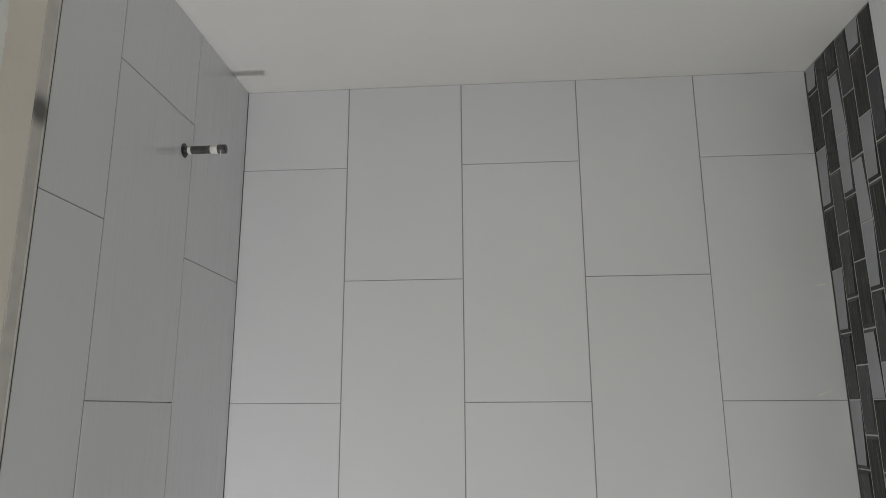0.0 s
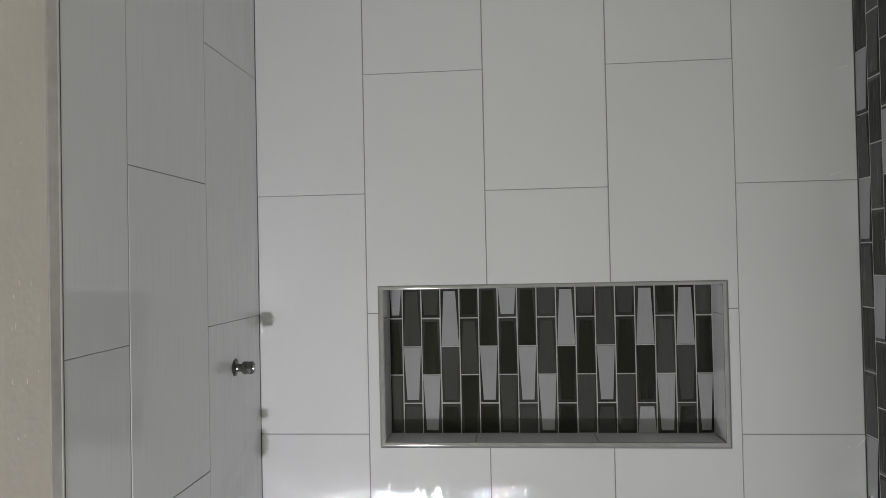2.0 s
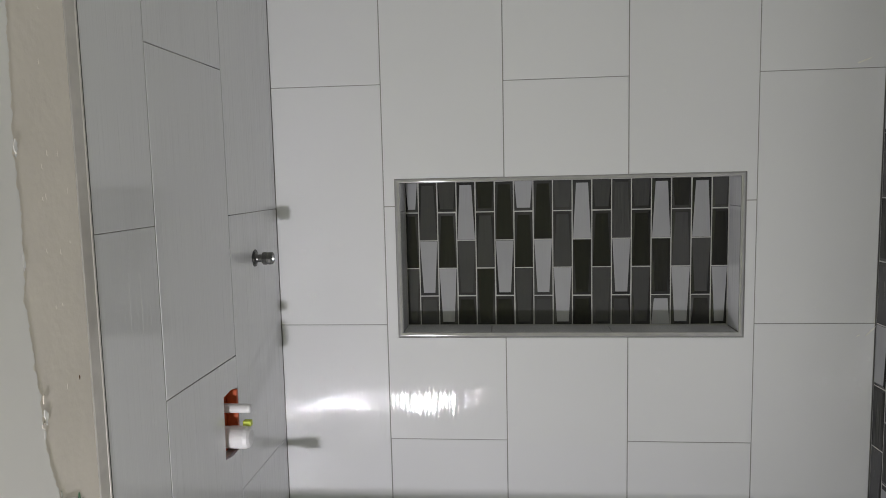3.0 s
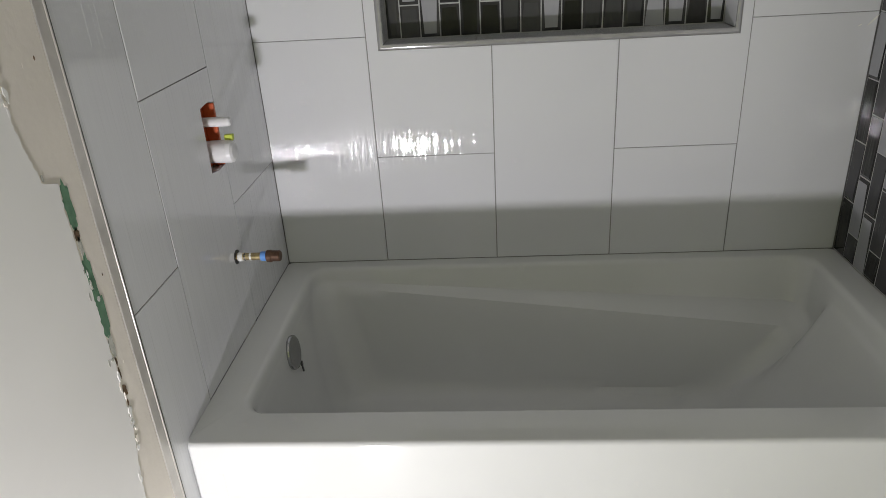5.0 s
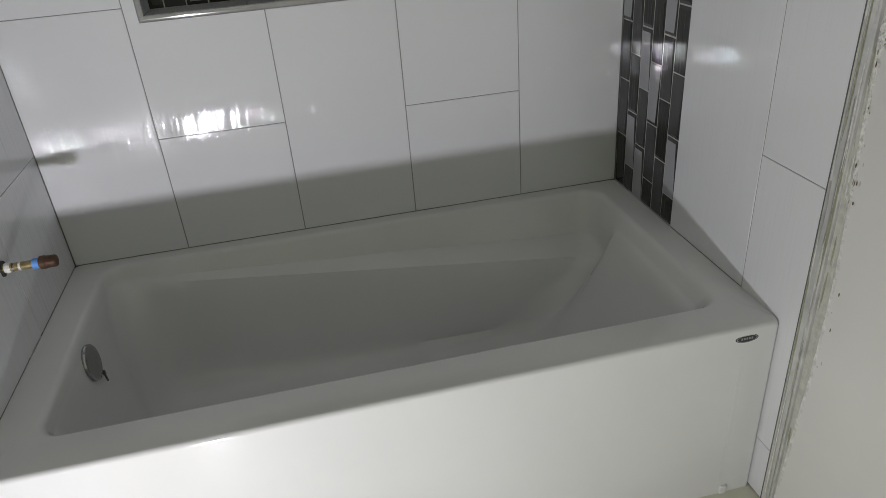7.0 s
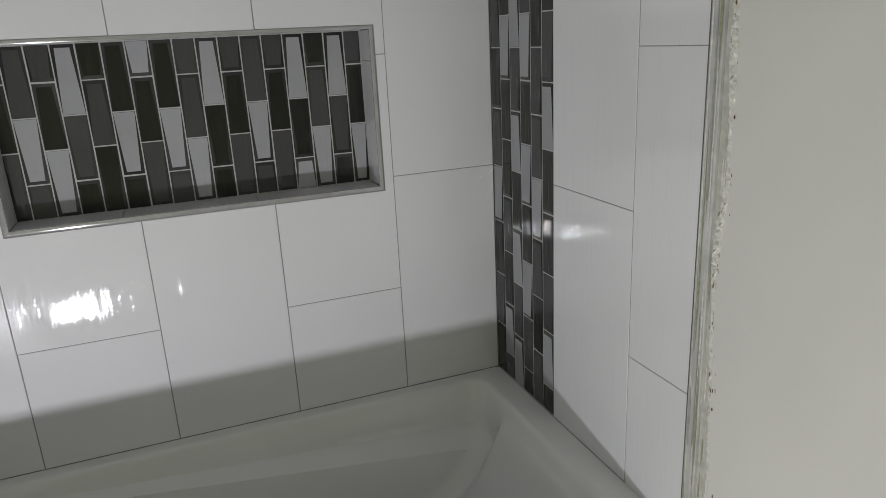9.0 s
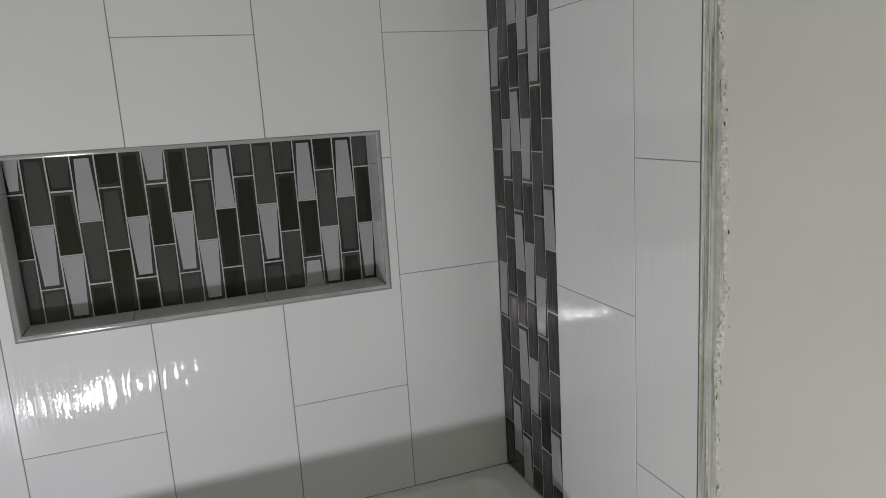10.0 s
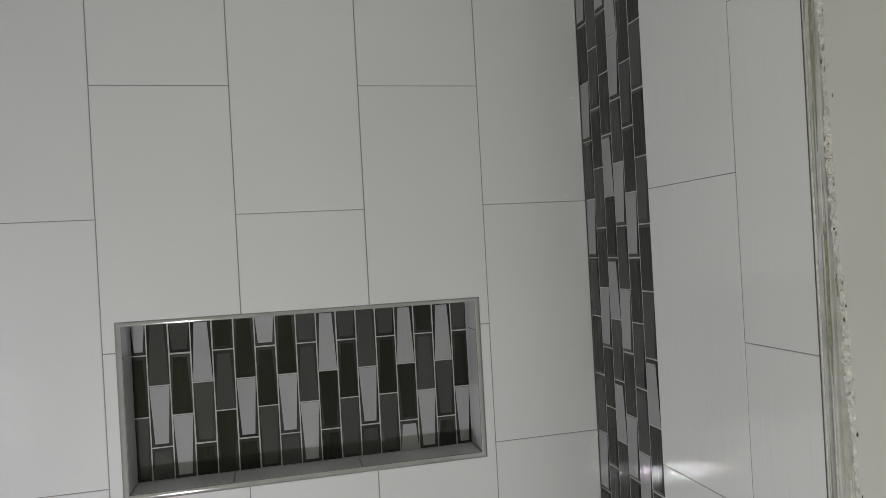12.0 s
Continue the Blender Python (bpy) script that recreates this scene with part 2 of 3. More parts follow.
def tub_shell():
    bm = bmesh.new()
    rows = []

    def row(x0, x1, y0, y1, r, z, arm=None):
        ring = []
        for x, y in rounded(x0, x1, y0, y1, r):
            zz = z
            if arm:
                f = min(max((x + 0.20) / 1.0, 0.0), 1.25)
                near = smoothstep((y + 0.25) / 0.16)
                y -= near * arm[0] * f
                zz = z - near * arm[1] * f
            ring.append(bm.verts.new((x, y, zz)))
        rows.append(ring)

    row(TX0, TX1, TY0, TY1, 0.010, 0.0)
    row(TX0, TX1, TY0, TY1, 0.010, RIM - 0.009)
    for i in range(1, 6):
        a = radians(90 * i / 5)
        d = 0.010 * (1 - math.cos(a))
        row(TX0, TX1, TY0 + d, TY1, 0.012 + d * 0.3, RIM - 0.009 + 0.009 * math.sin(a))
    row(-0.214, 1.136, -0.669, -0.032, 0.050, RIM)
    row(-0.209, 1.130, -0.6665, -0.036, 0.050, RIM - 0.0008)
    row(-0.203, 1.123, -0.6630, -0.041, 0.050, RIM - 0.0045)
    row(-0.199, 1.116, -0.6605, -0.045, 0.052, RIM - 0.0120)
    row(-0.197, 1.106, -0.656, -0.047, 0.053, RIM - 0.028, (0.010, 0.050))
    row(-0.196, 1.100, -0.655, -0.049, 0.054, RIM - 0.034, (0.018, 0.064))
    row(-0.195, 1.095, -0.654, -0.053, 0.055, RIM - 0.038, (0.050, 0.072))
    row(-0.194, 1.090, -0.653, -0.057, 0.070, RIM - 0.043, (0.078, 0.082))
    row(-0.191, 1.075, -0.650, -0.063, 0.090, RIM - 0.070, (0.084, 0.088))
    row(-0.182, 1.030, -0.640, -0.076, 0.120, 0.300, (0.080, 0.055))
    row(-0.162, 0.975, -0.628, -0.092, 0.135, 0.215, (0.068, 0.025))
    row(-0.148, 0.925, -0.612, -0.110, 0.135, 0.155, (0.052, 0.008))
    row(-0.130, 0.885, -0.592, -0.132, 0.125, 0.124, (0.030, 0.0))
    row(-0.104, 0.845, -0.564, -0.160, 0.085, 0.108, (0.015, 0.0))
    row(-0.060, 0.780, -0.520, -0.210, 0.070, 0.101)
    n = len(rows[0])
    for a, b in zip(rows, rows[1:]):
        for i in range(n):
            bm.faces.new((a[i], a[(i + 1) % n], b[(i + 1) % n], b[i]))
    bm.faces.new(rows[-1])
    return bm


part("shell", tub_shell(), ACRYLIC, tub, "glossy white tub shell with a raised armrest ledge", smooth=True)

# ---- tiles ----
tile_meshes = {}


def tile_mesh(w, h, mat):
    key = (round(w, 4), round(h, 4), mat.name)
    if key not in tile_meshes:
        bm = bmesh.new()
        c = 0.0008
        rings = [[bm.verts.new((s * (w / 2 - d), t * (h / 2 - d), z)) for s, t in ((-1, -1), (1, -1), (1, 1), (-1, 1))] for d, z in ((0, -THICK + 0.001), (0, -c), (c, 0))]
        for a, b in zip(rings, rings[1:]):
            for i in range(4):
                bm.faces.new((a[i], a[(i + 1) % 4], b[(i + 1) % 4], b[i]))
        bm.faces.new(rings[-1])
        me = bpy.data.meshes.new("tile")
        bm.to_mesh(me)
        bm.free()
        me.materials.append(mat)
        tile_meshes[key] = me
    return tile_meshes[key]


def lay(wall, frame_m, u0, u1, v0, v1):
    ob = new("tile", tile_mesh(u1 - u0 - JOINT, v1 - v0 - LEVEL_JOINT, TILE if frame_m is NORTH else SIDE_TILE))
    ob.parent = wall
    ob.matrix_basis = frame_m @ pose((u0 + u1) / 2, (v0 + v1) / 2, random.uniform(-0.0003, 0.0003), random.uniform(-0.05, 0.05), random.uniform(-0.05, 0.05), 0)
    return ob


def shaped_tile(wall, frame_m, points):
    part("tile", slab(points, THICK - 0.001, frame_m), TILE if frame_m is NORTH else SIDE_TILE, wall)


def column(wall, frame_m, u0, u1, levels, bottom, top, skip=()):
    marks = [bottom] + sorted(v for v in levels if bottom + 0.01 < v < top - 0.01) + [top]
    for i, (a, b) in enumerate(zip(marks, marks[1:])):
        if i not in skip:
            lay(wall, frame_m, u0, u1, a, b)


ODD, EVEN = [level(k) for k in (1, 3, 5, 7)], [level(k) for k in (2, 4, 6, 8)]
BASE = RIM + 0.0008
cols = [XL, 0.0, PITCH, 2 * PITCH, 3 * PITCH, XR]
fx0, fx1, fz0, fz1 = NX0 - 0.012, NX1 + 0.012, NZ0 - 0.0125, NZ1 + 0.0095
g = JOINT / 2
# back wall: the outer columns whole, the inner three cut round the niche
column(wall_north, NORTH, cols[0], cols[1], ODD, BASE, TOP)
column(wall_north, NORTH, cols[4], cols[5], ODD, BASE, TOP)
for c, lv in ((1, EVEN), (2, ODD), (3, EVEN)):
    a, b = cols[c], cols[c + 1]
    marks = [BASE] + [v for v in sorted(lv) if BASE + 0.01 < v] + [TOP]
    for v0, v1 in zip(marks, marks[1:]):
        if v1 <= fz0 or v0 >= fz1:
            lay(wall_north, NORTH, a, b, v0, v1)
            continue
        l, r, d, u = a + g, b - g, v0 + g, v1 - g
        if c == 2:
            if v0 < fz0:
                lay(wall_north, NORTH, a, b, v0, fz0)
            if v1 > fz1:
                lay(wall_north, NORTH, a, b, fz1, v1)
        elif c == 1:
            if v0 < fz0:
                shaped_tile(wall_north, NORTH, [(l, d), (r, d), (r, fz0 - g), (fx0 - g, fz0 - g), (fx0 - g, u), (l, u)])
            else:
                shaped_tile(wall_north, NORTH, [(l, d), (fx0 - g, d), (fx0 - g, fz1 + g), (r, fz1 + g), (r, u), (l, u)])
        else:
            if v0 < fz0:
                shaped_tile(wall_north, NORTH, [(l, d), (r, d), (r, u), (fx1 + g, u), (fx1 + g, fz0 - g), (l, fz0 - g)])
            else:
                shaped_tile(wall_north, NORTH, [(fx1 + g, d), (r, d), (r, u), (l, u), (l, fz1 + g), (fx1 + g, fz1 + g)])
# plumbing wall
L1, L2 = -0.3105, -0.622
column(wall_west, WEST, L1, YB, EVEN, BASE, TOP)
column(wall_west, WEST, L2, L1, ODD, BASE, TOP, skip=(0,))
l, r, d, u = L2 + g, L1 - g, BASE + g, level(5) - g
shaped_tile(wall_west, WEST, [(l, d), (r, d), (r, 0.852), (-0.352, 0.850), (-0.390, 0.856), (-0.386, 0.990), (-0.345, 0.994), (r, 0.988), (r, u), (l, u)])
column(wall_west, WEST, TILE_END, L2, EVEN, 0.004, TOP)
part("grout", boxes((xl + 0.0005, XL - 0.0012, TILE_END, h0 - 0.002, 0, TOP), (xl + 0.0005, XL - 0.0012, h1 + 0.002, YB, 0, TOP)), GROUT, wall_west)
# end wall
R0, R1 = -0.3195, -0.621
column(wall_east, EAST, R1, R0, ODD, BASE, TOP)
column(wall_east, EAST, TILE_END, R1, EVEN, 0.004, TOP)
part("grout", boxes((XR + 0.0013, xr - 0.0005, TILE_END, R0 - 0.001, 0, TOP)), GROUT, wall_east)
part("grout", boxes((XR + 0.0022, xr - 0.0005, R0 - 0.001, YB, 0, TOP)), WHITE_GROUT, wall_east)
part("grout", boxes((XL, fx0 + 0.002, YB + 0.0016, yb - 0.0005, 0.4, TOP), (fx1 - 0.002, XR, YB + 0.0016, yb - 0.0005, 0.4, TOP),
                    (fx0 + 0.002, fx1 - 0.002, YB + 0.0016, yb - 0.0005, 0.4, fz0 + 0.002), (fx0 + 0.002, fx1 - 0.002, YB + 0.0016, yb - 0.0005, fz1 - 0.002, TOP)), GROUT, wall_north)

# ---- glass mosaic ----
mosaic_meshes = {}
GLASS = {"L": GLASS_L, "M": GLASS_M, "D": GLASS_D}
MV, MG = 0.1525, 0.0027


def mosaic_mesh(w, h, kind, flip, slim=0.0085, thick=0.008):
    """A pillowed glass brick: the raised face tapers to one end, with sloping facets round it."""
    key = (round(w, 4), round(h, 4), kind, flip, slim)
    if key not in mosaic_meshes:
        bm = bmesh.new()
        wide, edge = 0.0009, 0.008
        slim = max(wide, slim * min(1.0, h / 0.10))
        top_in, bot_in = (slim, wide) if flip else (wide, slim)
        top_z, bot_z = (0.0, -0.0025) if flip else (-0.0025, 0.0)
        x, y = w / 2, h / 2
        end = min(edge, h * 0.2)
        ti, bi = min(top_in, w * 0.3), min(bot_in, w * 0.3)
        rings = [[(-x, -y, -thick), (x, -y, -thick), (x, y, -thick), (-x, y, -thick)],
                 [(-x, -y, -0.0032), (x, -y, -0.0032), (x, y, -0.0032), (-x, y, -0.0032)],
                 [(-x + bi, -y + (0.0006 if flip else end), bot_z), (x - bi, -y + (0.0006 if flip else end), bot_z), (x - ti, y - (end if flip else 0.0006), top_z), (-x + ti, y - (end if flip else 0.0006), top_z)]]
        rings = [[bm.verts.new(p) for p in ring] for ring in rings]
        for a, b in zip(rings, rings[1:]):
            for i in range(4):
                bm.faces.new((a[i], a[(i + 1) % 4], b[(i + 1) % 4], b[i]))
        bm.faces.new(rings[-1])
        bm.faces.ensure_lookup_table()
        bm.faces[-1].material_index = 1
        me = bpy.data.meshes.new("mosaic_tile")
        bm.to_mesh(me)
        bm.free()
        me.materials.append(GLASS_EDGE)
        me.materials.append(GLASS[kind])
        mosaic_meshes[key] = me
    return mosaic_meshes[key]


def mosaic_piece(parent, frame_m, u0, u1, v0, v1, kind, flip, w=0.0, slim=0.0085):
    ob = new("mosaic_tile", mosaic_mesh(u1 - u0 - MG, v1 - v0 - MG, kind, flip, slim))
    ob.parent = parent
    ob.matrix_basis = frame_m @ pose((u0 + u1) / 2, (v0 + v1) / 2, w, random.uniform(-0.25, 0.25), random.uniform(-0.25, 0.25), 0)


niche = tagged(new("shower_niche"), "recessed wall niche with grey glass mosaic and an aluminium edge", "niche", kind="structure")
yn = YB + NDEEP
part("grout", boxes((NX0 - 0.008, NX1 + 0.008, yn + 0.0022, yn + 0.0135, NZ0 - 0.008, NZ1 + 0.008)), WHITE_GROUT, niche)
NICHE = ["LDM", "MLM", "MDL", "LMD", "DMD", "DLD", "LDM", "DLM", "MML", "LDD", "MDM", "MLM", "MDM", "LDL", "DML", "LMD", "MDL"]
BACK = Matrix.Translation((0, NDEEP - 0.001, 0)) @ NORTH
u, step = NX0 - 0.0153, 0.0506
for i, kinds in enumerate(NICHE):
    a, b = max(u, NX0), min(u + step, NX1)
    if i == len(NICHE) - 1:
        b = NX1
    first = NZ1 - (0.081 if i % 2 == 0 else 0.156)
    marks = [NZ1, first, first - MV + 0.003, first - 2 * MV + 0.006, NZ0]
    marks = [m for m in marks if m > NZ0 + 0.012] + [NZ0]
    for j, (t1, t0) in enumerate(zip(marks, marks[1:])):
        kind = kinds[min(j, 2)]
        mosaic_piece(niche, BACK, a, b, t0, t1, kind, (i + j) % 2 == 1)
    u += step
# lining tiles of the niche: sill, head and cheeks
SILL = Matrix(((1, 0, 0, 0), (0, 1, 0, 0), (0, 0, 1, NZ0), (0, 0, 0, 1)))
HEAD = Matrix(((1, 0, 0, 0), (0, -1, 0, 0), (0, 0, -1, NZ1), (0, 0, 0, 1)))
CHEEK_W = Matrix(((0, 0, 1, NX0), (1, 0, 0, 0), (0, 1, 0, 0), (0, 0, 0, 1)))
CHEEK_E = Matrix(((0, 0, -1, NX1), (1, 0, 0, 0), (0, 1, 0, 0), (0, 0, 0, 1)))
for a, b in ((NX0, 0.268), (0.268, 0.573), (0.573, NX1)):
    lay(niche, SILL, a, b, YB + 0.003, yn)
    lay(niche, HEAD, a, b, -yn, -YB - 0.003)
for a, b in ((NZ0, 1.35), (1.35, NZ1)):
    lay(niche, CHEEK_W, YB + 0.003, yn, a, b)
    lay(niche, CHEEK_E, YB + 0.003, yn, a, b)
part("lining", boxes((NX0 - 0.0115, NX0 - 0.003, YB + 0.004, yn + 0.0135, fz0, fz1), (NX1 + 0.003, NX1 + 0.0115, YB + 0.004, yn + 0.0135, fz0, fz1),
                     (NX0 - 0.003, NX1 + 0.003, YB + 0.004, yn + 0.0135, fz0 + 0.0005, NZ0 - 0.003), (NX0 - 0.003, NX1 + 0.003, YB + 0.004, yn + 0.0135, NZ1 + 0.003, fz1 - 0.0005)), GROUT, niche)


def crowned_bar(length, wide, frame_m):
    """An edge profile with a gently domed face, mitred at both ends; u along it, v across from the opening outwards."""
    bm = bmesh.new()
    rows = []
    steps = 10
    for i in range(steps + 1):
        f = i / steps
        w = 0.0004 + 0.0016 * (1 - (2 * f - 1) ** 2) ** 0.75
        rows.append([bm.verts.new((-length / 2 - f * wide, f * wide, w)), bm.verts.new((length / 2 + f * wide, f * wide, w))])
    rows.append([bm.verts.new((-length / 2 - wide, wide, -0.004)), bm.verts.new((length / 2 + wide, wide, -0.004))])
    rows.append([bm.verts.new((-length / 2, 0, -0.004)), bm.verts.new((length / 2, 0, -0.004))])
    for a, b in zip(rows, rows[1:] + rows[:1]):
        bm.faces.new((a[0], a[1], b[1], b[0]))
    bm.faces.new([r[0] for r in rows])
    bm.faces.new([r[1] for r in reversed(rows)])
    bm.transform(frame_m)
    return bm


cx, cz = (NX0 + NX1) / 2, (NZ0 + NZ1) / 2
for length, wide, u0, v0, turn in ((NX1 - NX0, 0.0095, cx, NZ1, 0), (NX1 - NX0, 0.012, cx, NZ0, 180), (NZ1 - NZ0, 0.0115, NX0, cz, 90), (NZ1 - NZ0, 0.0115, NX1, cz, -90)):
    part("edge_trim", crowned_bar(length, wide, NORTH @ pose(u0, v0, 0, 0, 0, turn)), ALUMINIUM, niche, "brushed aluminium edge trim", smooth=True)

STRIP = ["LDLDLMLMDMLDMD", "DDMMDMDLDDMDLM", "DLLDDLDLMLDLML", "MDLLMLMLDLDLMD", "LDLDMDLDMMLMDM", "DMDMDMDMLDDMLD"]
for c in range(6):
    pitch = -R0 / 6
    u1, u0 = -c * pitch, -(c + 1) * pitch
    phase = 0.0 if c % 2 == 0 else -MV / 2
    row_tops = []
    z = level(3) + phase + math.ceil((TOP - level(3) - phase) / MV) * MV
    while z > BASE + 0.01:
        row_tops.append(z)
        z -= MV
    k, kinds = 0, STRIP[c]
    for z in row_tops:
        a, b = max(z - MV, BASE), min(z, TOP)
        if b - a < 0.012:
            continue
        mosaic_piece(wall_east, EAST, u0, u1, a, b, kinds[min(k, len(kinds) - 1)], (c + k) % 2 == 1, 0.001, 0.0052)
        k += 1

# ---- edge trims, plaster ----
def wobble(v, seed, fine=60.0, coarse=9.0):
    return 0.5 * noise.noise((v * coarse, seed, 0.0)) + 0.35 * noise.noise((v * fine, seed + 7.0, 0.0)) + 0.25 * noise.noise((v * fine * 2.3, seed + 17.0, 0.0))


def ragged_sheet(wall_x, side, depth, edge, z0, z1, far, amp, seed, step=0.004):
    """A coat on a side wall whose near edge is torn: edge(z) gives its line, amp how far it wanders."""
    bm = bmesh.new()
    rows = []
    for i in range(int((z1 - z0) / step) + 1):
        z = z0 + i * step
        y = edge(z) + amp * wobble(z, seed) + 0.35 * amp * noise.noise((z * 45, seed, 2.0)) + 0.25 * amp * noise.noise((z * 140, seed, 5.0))
        rows.append([bm.verts.new((wall_x, y + 0.0006, z)), bm.verts.new((wall_x + side * depth, y - 0.0005, z)),
                     bm.verts.new((wall_x + side * depth * 0.9, y - 0.012, z)), bm.verts.new((wall_x + side * depth * 0.9, far, z))])
    for a, b in zip(rows, rows[1:]):
        for i in range(3):
            bm.faces.new((a[i], a[i + 1], b[i + 1], b[i]))
    return bm


def blob(wall_x, side, y, z, w, h, seed, thick=0.0006, n=40, rough=0.35):
    pts = []
    for i in range(n):
        a = 2 * math.pi * i / n
        r = 1 + rough * noise.noise((math.cos(a) * 2.5, math.sin(a) * 2.5, seed)) + 0.5 * rough * noise.noise((math.cos(a) * 8, math.sin(a) * 8, seed))
        pts.append((y + w / 2 * r * math.cos(a), z + h / 2 * r * math.sin(a)))
    m = Matrix(((0, 0, side, wall_x + side * thick), (1, 0, 0, 0), (0, 1, 0, 0), (0, 0, 0, 1)))
    return slab(pts, thick, m)


def bead(wall_x, side, edge, half, z0, z1, seed, height=0.004, step=0.0035, across=7, fade=None):
    """A rough crumbly ridge of joint compound up a wall."""
    bm = bmesh.new()
    rows = []
    for i in range(int((z1 - z0) / step) + 1):
        z = z0 + i * step
        row = []
        for j in range(across):
            f = j / (across - 1)
            y = edge(z) + (f - 0.5) * 2 * half * (1 + 0.35 * wobble(z, seed + 3, 30)) + 0.0015 * noise.noise((z * 160, f * 9, seed))
            h = 0 if j in (0, across - 1) else height * (0.55 + 0.45 * noise.noise((z * 130, f * 4, seed + 1)) + 0.3 * noise.noise((z * 320, f * 9, seed + 5)))
            h *= 0.35 + 0.9 * smoothstep(0.5 + 0.9 * noise.noise((z * 7, seed, 3.0)))
            h *= 0.2 + 0.8 * smoothstep((z - fade) / 0.4) if fade else 1.0
            row.append(bm.verts.new((wall_x + side * max(h, 0.0002 if 0 < j < across - 1 else 0), y, z)))
        rows.append(row)
    for a, b in zip(rows, rows[1:]):
        for i in range(across - 1):
            bm.faces.new((a[i], a[i + 1], b[i + 1], b[i]))
    return bm


def lerp_table(rows):
    def value(z):
        if z <= rows[0][0]:
            return rows[0][1]
        for (a, va), (b, vb) in zip(rows, rows[1:]):
            if z <= b:
                return va + (vb - va) * (z - a) / (b - a)
        return rows[-1][1]
    return value


TRIM_OUT = TILE_END - 0.029
SMEARED = material("plaster_smeared_aluminium", (0.60, 0.605, 0.585), 0.2, metal=0.25, vary=0.16, scale=22, grain=0.3, grain_scale=90)
STAINED = material("aluminium_with_a_dark_smudge", (0.60, 0.575, 0.535), 0.28, metal=0.2, vary=0.1, scale=25)
nt = STAINED.node_tree
geo = nt.nodes.new("ShaderNodeNewGeometry")
dist = nt.nodes.new("ShaderNodeVectorMath")
dist.operation = "DISTANCE"
dist.inputs[1].default_value = (XL, -0.815, 2.090)
nt.links.new(geo.outputs["Position"], dist.inputs[0])
near = nt.nodes.new("ShaderNodeMapRange")
near.interpolation_type = "SMOOTHSTEP"
near.inputs["From Min"].default_value, near.inputs["From Max"].default_value = 0.008, 0.036
near.inputs["To Min"].default_value, near.inputs["To Max"].default_value = 0.22, 1.0
nt.links.new(dist.outputs["Value"], near.inputs["Value"])
dark = nt.nodes.new("ShaderNodeVectorMath")
dark.operation = "SCALE"
bs = nt.nodes["Principled BSDF"]
nt.links.new(bs.inputs["Base Color"].links[0].from_socket, dark.inputs[0])
nt.links.new(near.outputs["Result"], dark.inputs["Scale"])
nt.links.new(dark.outputs[0], bs.inputs["Base Color"])


def profile_trim(wall_x, side):
    """A quarter-round tile edge profile, floor to ceiling."""
    pts = [(TILE_END - 0.0018, -0.010), (TILE_END - 0.0018, 0.0000)]
    for i in range(9):
        a = radians(180 * i / 8)
        pts.append((TILE_END - 0.0038 + 0.0020 * math.cos(a), 0.0004 + 0.0010 * math.sin(a)))
    pts += [(TILE_END - 0.0064, 0.0002), (TRIM_OUT + 0.002, -0.0004), (TRIM_OUT, -0.0012), (TRIM_OUT, -0.010)]
    bm = bmesh.new()
    lo, hi = [[bm.verts.new((wall_x + side * w, y, z)) for y, w in pts] for z in (0.0, TOP)]
    n = len(pts)
    for i in range(n):
        bm.faces.new((lo[i], lo[(i + 1) % n], hi[(i + 1) % n], hi[i]))
    bm.faces.new(lo)
    bm.faces.new(list(reversed(hi)))
    return bm


part("edge_trim", profile_trim(XL, 1), STAINED, wall_west, "brushed aluminium tile edge trim with a dark smudge")
part("joint", boxes((XL - 0.004, XL + 0.0004, TILE_END - 0.0017, TILE_END + 0.0010, 0, TOP)), DARK_JOINT, wall_west, "dark strip along the joint between tile and trim")
part("edge_trim", profile_trim(XR, -1), SMEARED, wall_east, "aluminium tile edge trim smeared with joint compound")

# west: beige skim coat against the trim, then older white paint, coloured as if brighter lit, with a torn edge
skim_x = XL - 0.0014
part("skim_coat", boxes((xl + 0.0003, skim_x, WEST_END, TRIM_OUT - 0.0005, 0, TOP)), DRYWALL, wall_west, "beige skim plaster")
west_edge = lerp_table([(0.0, -0.912), (0.50, -0.907), (0.60, -0.883), (0.70, -0.881), (0.90, -0.885), (1.012, -0.885), (1.022, -0.915), (1.10, -0.933), (1.30, -0.949), (1.60, -0.943), (1.95, -0.927), (2.1, -0.902), (2.25, -0.907), (2.508, -0.937)])
part("paint_coat", ragged_sheet(skim_x, 1, 0.0012, west_edge, 0.0, TOP, WEST_END, 0.010, 2.0), PAINT_LIT, wall_west, "off-white wall paint, coloured as if brightly lit, with a torn edge")
